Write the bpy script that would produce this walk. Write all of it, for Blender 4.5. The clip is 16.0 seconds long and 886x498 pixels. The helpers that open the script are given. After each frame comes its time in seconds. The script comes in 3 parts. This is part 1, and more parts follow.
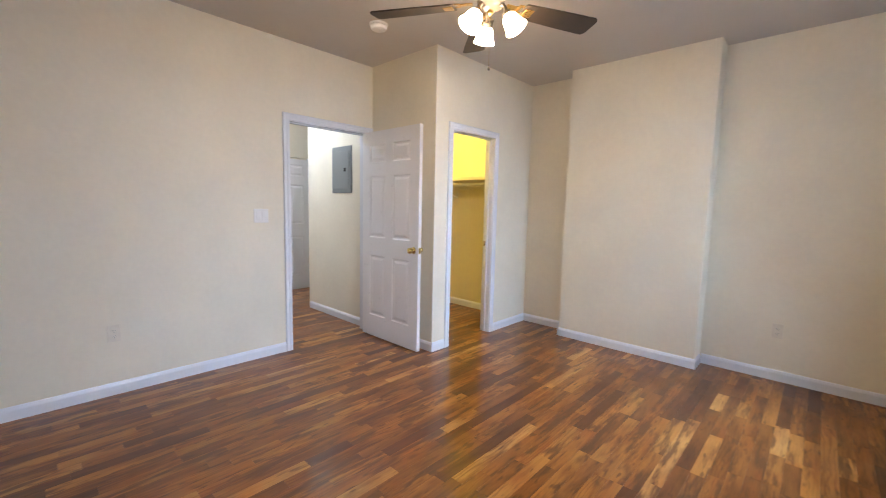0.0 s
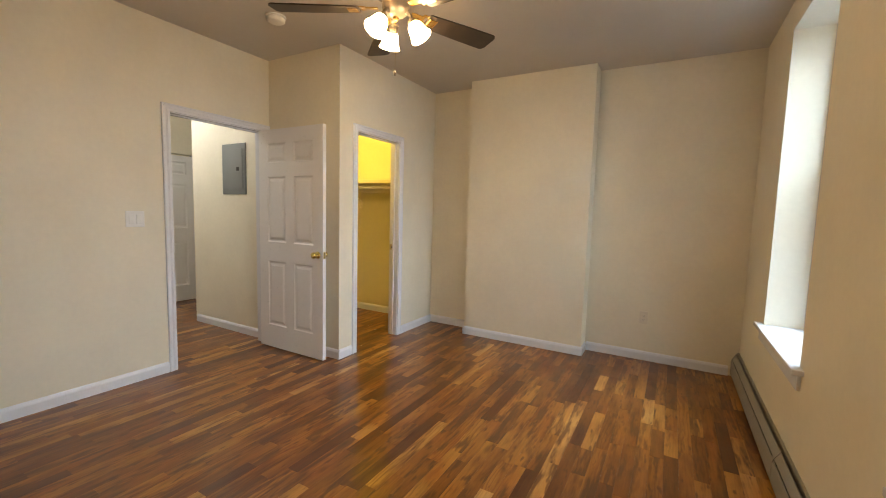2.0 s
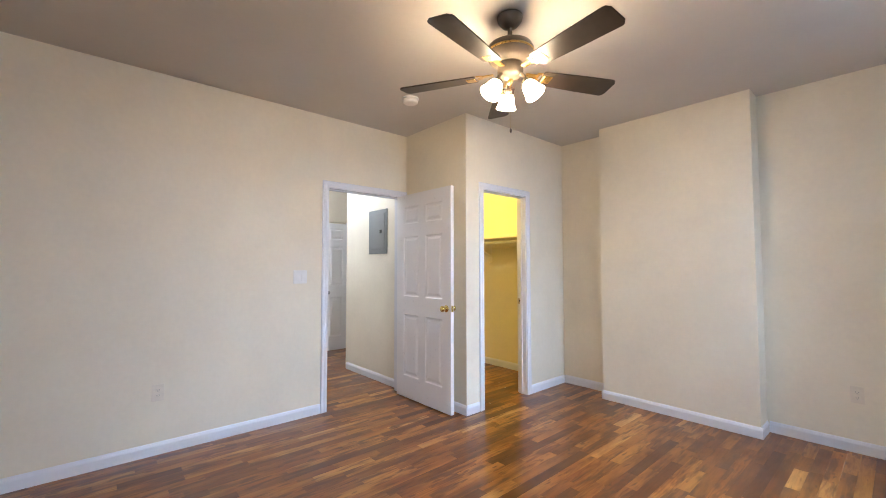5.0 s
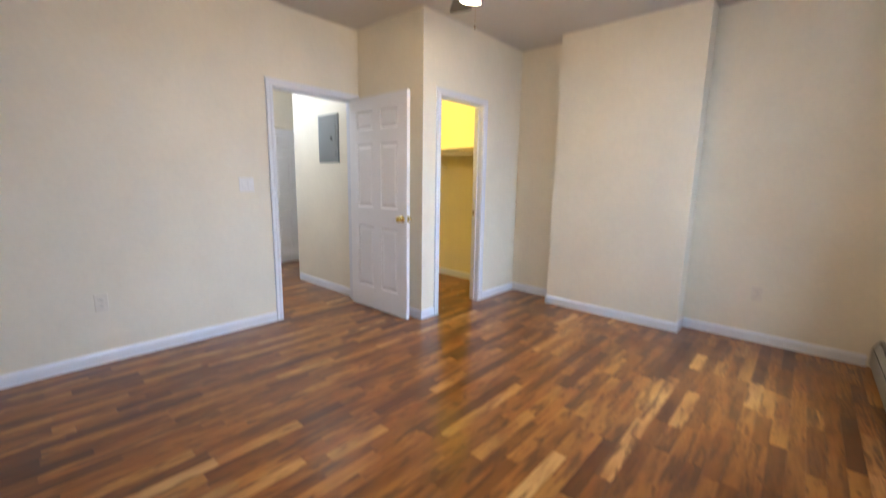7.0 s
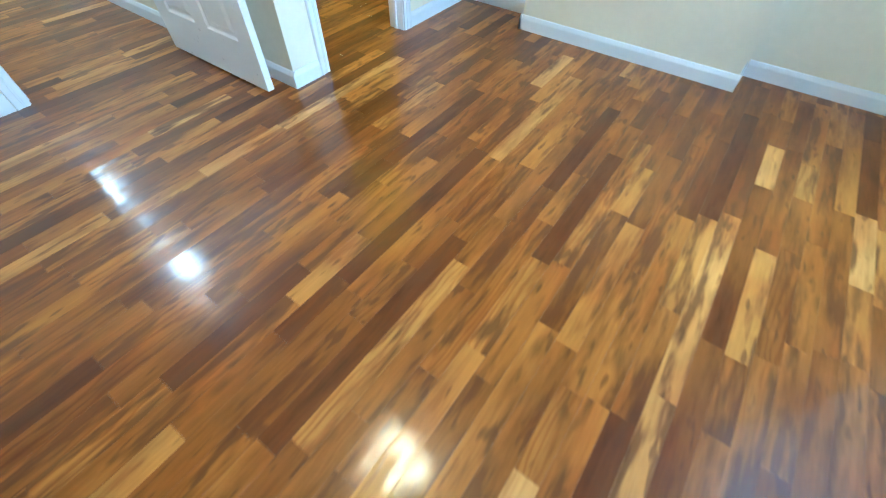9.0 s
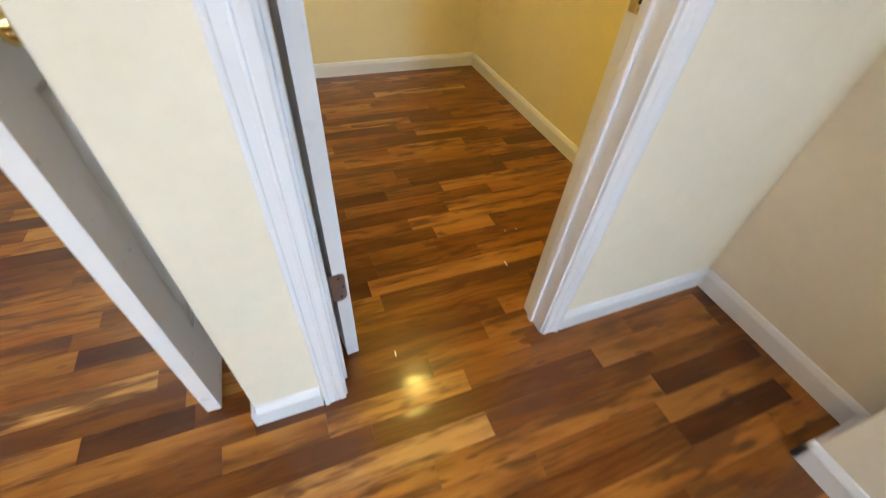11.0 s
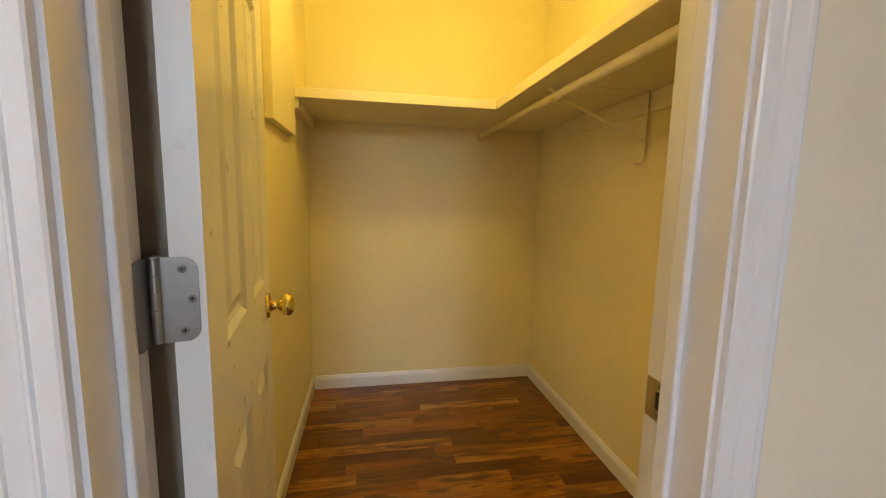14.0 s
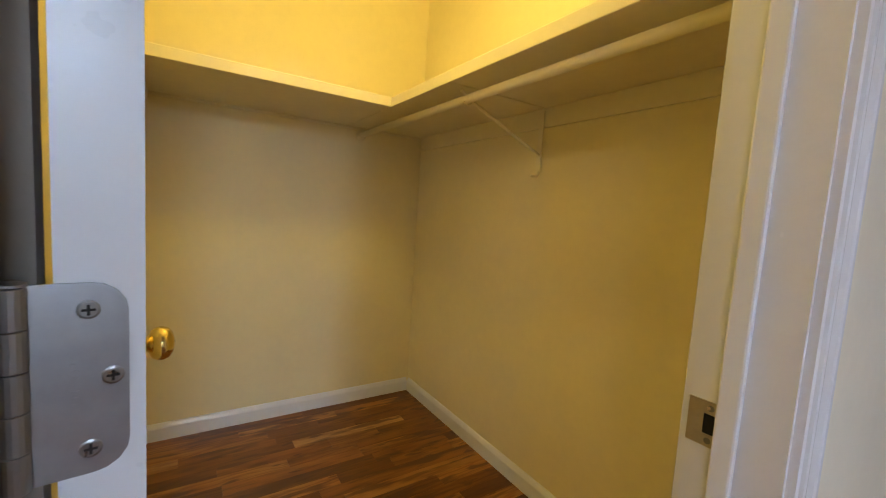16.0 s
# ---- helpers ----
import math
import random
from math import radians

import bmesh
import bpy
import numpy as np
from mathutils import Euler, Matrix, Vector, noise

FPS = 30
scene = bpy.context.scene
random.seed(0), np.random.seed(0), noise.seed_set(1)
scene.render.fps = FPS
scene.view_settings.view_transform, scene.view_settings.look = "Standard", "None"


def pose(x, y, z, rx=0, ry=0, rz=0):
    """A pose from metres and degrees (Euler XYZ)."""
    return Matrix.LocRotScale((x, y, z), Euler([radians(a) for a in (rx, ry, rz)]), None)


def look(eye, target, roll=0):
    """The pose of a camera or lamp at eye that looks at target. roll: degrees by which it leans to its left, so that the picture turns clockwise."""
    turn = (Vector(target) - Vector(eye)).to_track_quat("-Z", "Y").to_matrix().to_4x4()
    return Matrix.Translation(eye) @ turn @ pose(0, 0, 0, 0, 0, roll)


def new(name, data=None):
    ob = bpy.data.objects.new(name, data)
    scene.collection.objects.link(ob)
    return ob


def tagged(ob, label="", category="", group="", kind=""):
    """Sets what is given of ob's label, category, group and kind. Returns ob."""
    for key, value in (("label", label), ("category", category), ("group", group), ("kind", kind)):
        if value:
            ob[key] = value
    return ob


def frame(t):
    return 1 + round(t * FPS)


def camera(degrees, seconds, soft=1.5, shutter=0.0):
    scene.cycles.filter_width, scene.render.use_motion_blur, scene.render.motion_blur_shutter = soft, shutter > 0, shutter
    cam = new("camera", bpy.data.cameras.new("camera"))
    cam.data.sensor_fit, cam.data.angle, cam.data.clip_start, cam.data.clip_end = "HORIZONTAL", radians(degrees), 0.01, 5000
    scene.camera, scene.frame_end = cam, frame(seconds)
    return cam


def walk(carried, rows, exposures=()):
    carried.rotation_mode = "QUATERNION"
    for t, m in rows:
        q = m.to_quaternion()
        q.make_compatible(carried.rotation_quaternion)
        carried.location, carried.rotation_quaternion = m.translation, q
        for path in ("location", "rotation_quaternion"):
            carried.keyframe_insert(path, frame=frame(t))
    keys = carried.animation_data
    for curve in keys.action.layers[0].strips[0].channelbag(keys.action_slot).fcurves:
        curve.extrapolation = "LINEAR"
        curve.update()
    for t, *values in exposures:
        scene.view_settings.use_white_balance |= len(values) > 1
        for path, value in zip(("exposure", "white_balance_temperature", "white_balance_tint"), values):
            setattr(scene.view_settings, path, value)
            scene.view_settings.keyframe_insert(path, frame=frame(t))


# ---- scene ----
PATH = [
    (0, (3.443, 0.027, 1.333), (2.082, 1.478, 1.125), 1.3),
    (0.5, (3.427, 0.008, 1.313), (2.277, 1.633, 1.121), 1.5),
    (1, (3.416, 0.002, 1.335), (2.427, 1.729, 1.144), 1.9),
    (1.5, (3.433, -0.002, 1.336), (2.498, 1.756, 1.152), 1.9),
    (2, (3.431, -0.005, 1.335), (2.449, 1.728, 1.154), 1.6),
    (2.5, (3.44, -0.003, 1.332), (2.325, 1.648, 1.151), 1.3),
    (3, (3.458, 0.003, 1.325), (2.186, 1.537, 1.148), 1.0),
    (3.5, (3.493, 0.038, 1.322), (2.081, 1.446, 1.168), 0.8),
    (4, (3.519, 0.068, 1.323), (2.023, 1.392, 1.226), 0.5),
    (4.5, (3.498, 0.05, 1.32), (1.987, 1.36, 1.341), 0.4),
    (4.7, (3.495, 0.056, 1.317), (1.984, 1.365, 1.399), 0.3),
    (6.8, (3.502, 0.046, 1.298), (2.101, 1.471, 1.22), 0.6),
    (7, (3.473, 0.03, 1.275), (2.157, 1.499, 0.946), 1.0),
    (7.2, (3.446, 0.046, 1.22), (2.259, 1.517, 0.584), 1.5),
    (7.5, (3.4, 0.147, 1.154), (2.506, 1.463, -0.046), 1.8),
    (7.8, (3.325, 0.365, 1.128), (2.613, 1.517, -0.347), 2.2),
    (8, (3.26, 0.553, 1.11), (2.622, 1.674, -0.413), 3.2),
    (8.5, (2.986, 0.993, 1.092), (2.304, 2.065, -0.457), 2.7),
    (9, (2.676, 1.436, 1.103), (1.949, 2.467, -0.445), 1.0),
    (9.2, (2.567, 1.611, 1.103), (1.799, 2.65, -0.437), 2.0),
    (11.3, (1.337, 2.928, 1.133), (-0.029, 3.415, -0.243), 4.3),
    (11.5, (1.278, 2.972, 1.144), (-0.166, 3.425, -0.163), 4.1),
    (12, (1.242, 3.053, 1.189), (-0.432, 3.43, 0.161), 3.2),
    (12.5, (1.262, 3.071, 1.208), (-0.564, 3.414, 0.467), 2.6),
    (13, (1.279, 3.075, 1.222), (-0.626, 3.419, 0.719), 1.5),
    (13.2, (1.279, 3.071, 1.221), (-0.645, 3.415, 0.796), 1.1),
    (13.5, (1.283, 3.071, 1.225), (-0.657, 3.417, 0.886), 0.8),
    (14, (1.291, 3.071, 1.225), (-0.658, 3.435, 0.966), 1.2),
    (14.5, (1.273, 3.054, 1.219), (-0.657, 3.517, 0.977), 1.4),
    (15, (1.212, 2.994, 1.219), (-0.666, 3.641, 0.985), 2.1),
    (15.3, (1.149, 2.953, 1.215), (-0.68, 3.73, 0.993), 2.7),
    (15.5, (1.109, 2.926, 1.209), (-0.676, 3.801, 0.995), 3.0),
    (16, (1.055, 2.905, 1.197), (-0.618, 3.985, 1.012), 3.7),
]
EXPOSURES = [
    (0.0, 0.16, 5750, 14), (0.5, -0.04, 5950, 12), (1.0, -0.19, 7000, 10), (1.5, -0.34, 7400, 10), (2.0, -0.29, 7300, 11),
    (2.5, -0.19, 7200, 11), (3.0, 0.01, 7000, 13), (3.5, 0.16, 5850, 13), (4.5, 0.26, 5750, 14), (7.0, 0.16, 5750, 13),
    (7.5, 0.53, 6000, 13), (8.0, 0.85, 5600, 3), (8.5, 0.92, 4600, -8), (9.0, 0.72, 4650, -12), (9.3, 0.72, 4700, -12),
    (11.3, 0.22, 6950, 11), (12.0, 0.21, 7950, 13), (12.5, 0.29, 8000, 14), (13.0, 0.09, 7900, 14), (13.5, -0.16, 7800, 14),
    (14.0, -0.31, 7150, 14), (14.5, -0.31, 7270, 14), (15.0, -0.28, 6620, 14), (15.5, -0.30, 6100, 15), (16.0, -0.41, 6020, 15),
]
cam = camera(95.4, 16.0, soft=1.0, shutter=0.3)
walk(cam, [(t, look(eye, target, roll)) for t, eye, target, roll in PATH],
     exposures=EXPOSURES)

# ---- light ----
world = bpy.data.worlds.new("sky")
scene.world = world
world.use_nodes = True
wn = world.node_tree.nodes
sky = wn.new("ShaderNodeTexSky")
sky.sky_type = "NISHITA"
sky.sun_disc = False
sky.sun_elevation, sky.sun_rotation = radians(40), radians(200)
world.node_tree.links.new(sky.outputs["Color"], wn["Background"].inputs["Color"])
wn["Background"].inputs["Strength"].default_value = 0.15


def point_lamp(name, place, power, colour, radius):
    data = bpy.data.lights.new(name, "POINT")
    data.energy, data.color, data.shadow_soft_size = power, colour, radius
    ob = new(name, data)
    ob.location = place
    return ob


def window_lamp(name, eye, target, width, height, power, colour):
    data = bpy.data.lights.new(name, "AREA")
    data.shape, data.size, data.size_y = "RECTANGLE", width, height
    data.energy, data.color, data.spread = power, colour, radians(130)
    ob = new(name, data)
    ob.matrix_world = look(eye, target)
    return ob


AMBER = (1.0, 0.735, 0.15)
DAY = (0.60, 0.80, 1.0)
HALL = (0.94, 0.97, 0.95)
FAN = (2.085, 1.795)
for y, power in ((2.8875, 108), (0.9275, 58)):
    window_lamp("window_daylight", (5.05, y, 2.75), (3.60, y, 1.00), 0.95, 1.90, power, DAY)
point_lamp("closet_bulb", (-0.06, 3.365, 2.24), 25, AMBER, 0.06)
point_lamp("hall_bulb", (-1.19, 1.96, 2.52), 7, HALL, 0.06)
point_lamp("hall_bulb", (-3.11, 2.05, 2.52), 7, HALL, 0.06)

# ---- materials ----


def material(name):
    m = bpy.data.materials.new(name)
    m.use_nodes = True
    return m, m.node_tree.nodes, m.node_tree.links, m.node_tree.nodes["Principled BSDF"]


def noise_node(n, l, vector, scale, detail=4.0, rough=0.55):
    t = n.new("ShaderNodeTexNoise")
    t.inputs["Scale"].default_value = scale
    t.inputs["Detail"].default_value = detail
    t.inputs["Roughness"].default_value = rough
    if vector:
        l.new(vector, t.inputs["Vector"])
    return t


def ramp_node(n, l, fac, *stops):
    r = n.new("ShaderNodeValToRGB")
    e = r.color_ramp.elements
    while len(e) < len(stops):
        e.new(0.5)
    for el, (p, c) in zip(e, stops):
        el.position = p
        el.color = (*c, 1) if len(c) == 3 else c
    l.new(fac, r.inputs["Fac"])
    return r


def mix_node(n, l, kind, fac, a, b):
    m = n.new("ShaderNodeMix")
    m.data_type, m.blend_type = "RGBA", kind
    for slot, v in ((0, fac), (6, a), (7, b)):
        if isinstance(v, (int, float)):
            m.inputs[slot].default_value = v
        elif isinstance(v, tuple):
            m.inputs[slot].default_value = (*v, 1)
        else:
            l.new(v, m.inputs[slot])
    return m.outputs[2]


def maths(n, l, op, a, b=0.0):
    m = n.new("ShaderNodeMath")
    m.operation = op
    for i, v in enumerate((a, b)):
        if isinstance(v, (int, float)):
            m.inputs[i].default_value = v
        else:
            l.new(v, m.inputs[i])
    return m.outputs[0]


def bump_node(n, l, b, height, strength, distance):
    u = n.new("ShaderNodeBump")
    u.inputs["Strength"].default_value = strength
    u.inputs["Distance"].default_value = distance
    l.new(height, u.inputs["Height"])
    l.new(u.outputs["Normal"], b.inputs["Normal"])
    return u


def paint(name, colour, rough, mottle=0.05, relief=0.0006, relief_scale=140.0):
    m, n, l, b = material(name)
    g = n.new("ShaderNodeNewGeometry")
    big = noise_node(n, l, g.outputs["Position"], 1.7, 3)
    small = noise_node(n, l, g.outputs["Position"], 28, 3)
    both = maths(n, l, "ADD", maths(n, l, "MULTIPLY", big.outputs["Fac"], 0.7), maths(n, l, "MULTIPLY", small.outputs["Fac"], 0.3))
    lo = tuple(c * (1 - mottle) for c in colour)
    hi = tuple(min(1, c * (1 + mottle)) for c in colour)
    r = ramp_node(n, l, both, (0.35, lo), (0.65, hi))
    l.new(r.outputs["Color"], b.inputs["Base Color"])
    rr = n.new("ShaderNodeMapRange")
    rr.inputs[3].default_value, rr.inputs[4].default_value = rough - 0.07, rough + 0.07
    l.new(small.outputs["Fac"], rr.inputs[0])
    l.new(rr.outputs[0], b.inputs["Roughness"])
    peel = noise_node(n, l, g.outputs["Position"], relief_scale, 2)
    sag = noise_node(n, l, g.outputs["Position"], 4.0, 2)
    h = maths(n, l, "ADD", peel.outputs["Fac"], maths(n, l, "MULTIPLY", sag.outputs["Fac"], 6.0))
    bump_node(n, l, b, h, 0.5, relief)
    return m


def metal(name, colour, rough, scratch=0.12):
    m, n, l, b = material(name)
    tc = n.new("ShaderNodeTexCoord")
    t = noise_node(n, l, tc.outputs["Object"], 90, 3, 0.5)
    r = ramp_node(n, l, t.outputs["Fac"], (0.3, tuple(c * 0.9 for c in colour)), (0.7, colour))
    l.new(r.outputs["Color"], b.inputs["Base Color"])
    b.inputs["Metallic"].default_value = 1
    rr = n.new("ShaderNodeMapRange")
    rr.inputs[3].default_value, rr.inputs[4].default_value = max(0.03, rough - scratch), rough + scratch
    l.new(t.outputs["Fac"], rr.inputs[0])
    l.new(rr.outputs[0], b.inputs["Roughness"])
    return m


def plain(name, colour, rough, variation=0.08, scale=30):
    m, n, l, b = material(name)
    tc = n.new("ShaderNodeTexCoord")
    t = noise_node(n, l, tc.outputs["Object"], scale, 4)
    r = ramp_node(n, l, t.outputs["Fac"], (0.3, tuple(c * (1 - variation) for c in colour)), (0.7, tuple(min(1, c * (1 + variation)) for c in colour)))
    l.new(r.outputs["Color"], b.inputs["Base Color"])
    b.inputs["Roughness"].default_value = rough
    return m


def glow(name, colour, strength):
    m, n, l, b = material(name)
    b.inputs["Base Color"].default_value = (0.9, 0.88, 0.82, 1)
    b.inputs["Emission Color"].default_value = (*colour, 1)
    b.inputs["Emission Strength"].default_value = strength
    b.inputs["Roughness"].default_value = 0.35
    return m


def plank_material(name):
    m, n, l, b = material(name)
    g = n.new("ShaderNodeNewGeometry")
    oi = n.new("ShaderNodeObjectInfo")
    rnd = maths(n, l, "FRACT", maths(n, l, "ADD", oi.outputs["Random"], g.outputs["Random Per Island"]))
    white = n.new("ShaderNodeTexWhiteNoise")
    white.noise_dimensions = "1D"
    l.new(rnd, white.inputs["W"])
    # each board samples its own stretch of timber
    off = n.new("ShaderNodeVectorMath")
    off.operation = "SCALE"
    l.new(white.outputs["Color"], off.inputs[0])
    off.inputs["Scale"].default_value = 37.0
    at = n.new("ShaderNodeVectorMath")
    at.operation = "ADD"
    l.new(g.outputs["Position"], at.inputs[0])
    l.new(off.outputs[0], at.inputs[1])
    vec = at.outputs[0]

    def stretched(sx, sy):
        mp = n.new("ShaderNodeMapping")
        mp.inputs["Scale"].default_value = (sx, sy, sx)
        l.new(vec, mp.inputs["Vector"])
        return mp.outputs[0]

    tone = ramp_node(n, l, rnd, (0.0, (0.087, 0.022, 0.0042)), (0.08, (0.138, 0.043, 0.0070)), (0.26, (0.212, 0.074, 0.0112)),
                     (0.62, (0.288, 0.108, 0.0168)), (0.82, (0.362, 0.152, 0.0275)), (0.95, (0.445, 0.208, 0.047)), (1.0, (0.540, 0.288, 0.093)))
    # flowing figure: rings bent by a slow warp
    rings = n.new("ShaderNodeTexWave")
    rings.wave_type, rings.bands_direction = "BANDS", "X"
    rings.inputs["Scale"].default_value = 7.0
    rings.inputs["Distortion"].default_value = 16.0
    rings.inputs["Detail"].default_value = 3.0
    rings.inputs["Detail Scale"].default_value = 0.9
    l.new(stretched(1.9, 0.33), rings.inputs["Vector"])
    fibre = noise_node(n, l, stretched(120.0, 3.4), 1.0, 4, 0.65)
    cloud = noise_node(n, l, stretched(13.0, 1.9), 1.0, 4, 0.65)
    slow = noise_node(n, l, stretched(6.0, 2.6), 1.0, 2, 0.5)
    showy = ramp_node(n, l, maths(n, l, "FRACT", maths(n, l, "MULTIPLY", rnd, 9.7)), (0.70, (0.10, 0.10, 0.10)), (0.86, (0.85, 0.85, 0.85)))
    c = mix_node(n, l, "MULTIPLY", maths(n, l, "MULTIPLY", showy.outputs["Color"], 1.0), tone.outputs["Color"], ramp_node(n, l, rings.outputs["Fac"], (0.0, (0.72, 0.60, 0.50)), (0.5, (1.0, 1.0, 1.0))).outputs["Color"])
    c = mix_node(n, l, "MULTIPLY", 0.30, c, ramp_node(n, l, fibre.outputs["Fac"], (0.32, (0.55, 0.44, 0.36)), (0.60, (1.08, 1.06, 1.02))).outputs["Color"])
    c = mix_node(n, l, "MULTIPLY", 0.95, c, ramp_node(n, l, cloud.outputs["Fac"], (0.28, (0.46, 0.34, 0.26)), (0.50, (1.0, 1.0, 1.0)), (0.72, (1.36, 1.34, 1.26))).outputs["Color"])
    c = mix_node(n, l, "MULTIPLY", 0.8, c, ramp_node(n, l, slow.outputs["Fac"], (0.32, (0.74, 0.56, 0.44)), (0.55, (1.0, 1.0, 1.0))).outputs["Color"])
    # dark mineral streaks and knots, on some boards more than on others
    streak = noise_node(n, l, stretched(23.0, 3.0), 1.0, 3, 0.55)
    lift = maths(n, l, "MULTIPLY", white.outputs["Value"], 0.09)
    mark = ramp_node(n, l, maths(n, l, "ADD", streak.outputs["Fac"], lift), (0.565, (0, 0, 0)), (0.68, (1, 1, 1)))
    c = mix_node(n, l, "MIX", maths(n, l, "MULTIPLY", mark.outputs["Color"], 0.82), c, (0.095, 0.030, 0.008))
    fleck = noise_node(n, l, stretched(36.0, 9.0), 1.0, 1, 0.5)
    fm = ramp_node(n, l, maths(n, l, "ADD", fleck.outputs["Fac"], lift), (0.685, (0, 0, 0)), (0.765, (1, 1, 1)))
    c = mix_node(n, l, "MIX", maths(n, l, "MULTIPLY", fm.outputs["Color"], 0.68), c, (0.085, 0.027, 0.008))
    knot = n.new("ShaderNodeTexVoronoi")
    knot.inputs["Scale"].default_value = 1.0
    l.new(stretched(9.0, 3.2), knot.inputs["Vector"])
    kk = ramp_node(n, l, maths(n, l, "ADD", knot.outputs["Distance"], maths(n, l, "MULTIPLY", cloud.outputs["Fac"], 0.12)), (0.13, (1, 1, 1)), (0.25, (0, 0, 0)))
    c = mix_node(n, l, "MIX", maths(n, l, "MULTIPLY", kk.outputs["Color"], 0.45), c, (0.060, 0.020, 0.006))
    l.new(c, b.inputs["Base Color"])
    # varnish: clear and glossy, a little uneven, scuffed in places
    scuff = noise_node(n, l, g.outputs["Position"], 3.2, 5, 0.65)
    rr = ramp_node(n, l, scuff.outputs["Fac"], (0.35, (0.28, 0.28, 0.28)), (0.7, (0.40, 0.40, 0.40)))
    l.new(rr.outputs["Color"], b.inputs["Roughness"])
    b.inputs["Specular IOR Level"].default_value = 0.22
    b.inputs["Coat Weight"].default_value = 0.58
    b.inputs["Coat Roughness"].default_value = 0.13
    wave = noise_node(n, l, stretched(27.0, 2.2), 1.0, 2)
    hgt = maths(n, l, "ADD", maths(n, l, "MULTIPLY", fibre.outputs["Fac"], 0.10), wave.outputs["Fac"])
    u = bump_node(n, l, b, hgt, 0.5, 0.0014)
    l.new(u.outputs["Normal"], b.inputs["Coat Normal"])
    # boards lie a touch out of level with one another
    tip = n.new("ShaderNodeVectorMath")
    tip.operation = "MULTIPLY_ADD"
    l.new(white.outputs["Color"], tip.inputs[0])
    tip.inputs[1].default_value = (0.045, 0.018, 0.0)
    tip.inputs[2].default_value = (-0.0225, -0.009, 0.0)
    lean = n.new("ShaderNodeVectorMath")
    lean.operation = "ADD"
    l.new(g.outputs["Normal"], lean.inputs[0])
    l.new(tip.outputs[0], lean.inputs[1])
    l.new(lean.outputs[0], u.inputs["Normal"])
    for q in list(b.inputs["Normal"].links):
        m.node_tree.links.remove(q)
    return m


WALL = paint("cream_wall_paint", (0.80, 0.748, 0.625), 0.60, 0.045)
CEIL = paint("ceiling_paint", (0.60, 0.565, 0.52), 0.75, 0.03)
TRIM = paint("white_gloss_trim", (0.78, 0.80, 0.86), 0.24, 0.025, 0.0005, 60)
DOOR = paint("white_door_paint", (0.80, 0.80, 0.825), 0.30, 0.02, 0.0001, 60)
CLOSET = paint("closet_wall_paint", (0.84, 0.755, 0.48), 0.6, 0.035)
SHELF = paint("painted_shelf", (0.82, 0.745, 0.52), 0.55, 0.05)
HEATER = paint("heater_enamel", (0.31, 0.30, 0.27), 0.42, 0.05)
PLANK = plank_material("varnished_strip_oak")
JOINT = plain("floor_joint", (0.035, 0.018, 0.009), 0.7)
BRASS = metal("polished_brass", (0.80, 0.65, 0.24), 0.15, 0.06)
NICKEL = metal("satin_nickel", (0.37, 0.37, 0.38), 0.38, 0.03)
STRIKE = metal("dull_brass_strike", (0.60, 0.52, 0.38), 0.34)
STEEL = metal("screw_steel", (0.30, 0.29, 0.28), 0.30)
BLACK = plain("black_gap", (0.012, 0.011, 0.010), 0.7)
BLADE = plain("dark_walnut_blade", (0.030, 0.021, 0.015), 0.45, 0.25, 14)
BRONZE = plain("fan_bronze", (0.10, 0.078, 0.055), 0.38, 0.15)
GOLD = metal("antique_gold_iron", (0.62, 0.40, 0.12), 0.30)
SHADE = glow("lit_frosted_glass", (1.0, 0.72, 0.40), 122)
BULB = glow("lit_amber_bulb", (1.0, 0.66, 0.18), 60)
DOME = glow("lit_cool_dome", (0.90, 0.96, 1.0), 80)
PLASTIC = plain("white_plastic", (0.82, 0.815, 0.80), 0.35, 0.03)
PLATE = plain("painted_over_plate", (0.77, 0.715, 0.61), 0.45, 0.03)
PANEL = paint("grey_panel_enamel", (0.20, 0.215, 0.22), 0.42, 0.04)
CORD = plain("pale_cord", (0.80, 0.70, 0.60), 0.6)
GREEN = plain("green_plastic", (0.05, 0.26, 0.07), 0.4)
# taupe that holds the dim shade of the closet door's hinge gap
GAP_SHADE = paint("hinge_gap_shade", (0.36, 0.305, 0.24), 0.6, 0.04)
GLASS, gn, gl, gb = material("window_glass")
gb.inputs["Transmission Weight"].default_value = 1.0
gb.inputs["Roughness"].default_value = 0.0
gb.inputs["IOR"].default_value = 1.45

# ---- mesh helpers ----


def part(name, bm, mat, parent=None, label="", smooth=False):
    bmesh.ops.recalc_face_normals(bm, faces=bm.faces)
    me = bpy.data.meshes.new(name)
    bm.to_mesh(me)
    bm.free()
    me.materials.append(mat)
    if smooth:
        me.shade_smooth()
    ob = new(name, me)
    ob.parent = parent
    if label:
        ob["label"] = label
    return ob


def empty(name, m=None):
    ob = new(name)
    if m is not None:
        ob.matrix_world = m
    return ob


def add_box(bm, lo, hi):
    vs = [bm.verts.new((x, y, z)) for x in (lo[0], hi[0]) for y in (lo[1], hi[1]) for z in (lo[2], hi[2])]
    for f in ((0, 1, 3, 2), (4, 6, 7, 5), (0, 4, 5, 1), (2, 3, 7, 6), (0, 2, 6, 4), (1, 5, 7, 3)):
        bm.faces.new([vs[i] for i in f])
    return vs


def boxes(*pairs):
    bm = bmesh.new()
    for lo, hi in pairs:
        add_box(bm, lo, hi)
    return bm


def soft_box(lo, hi, r=0.003, segments=2):
    bm = boxes((lo, hi))
    bmesh.ops.bevel(bm, geom=bm.edges[:], offset=r, segments=segments, profile=0.5, affect="EDGES")
    return bm


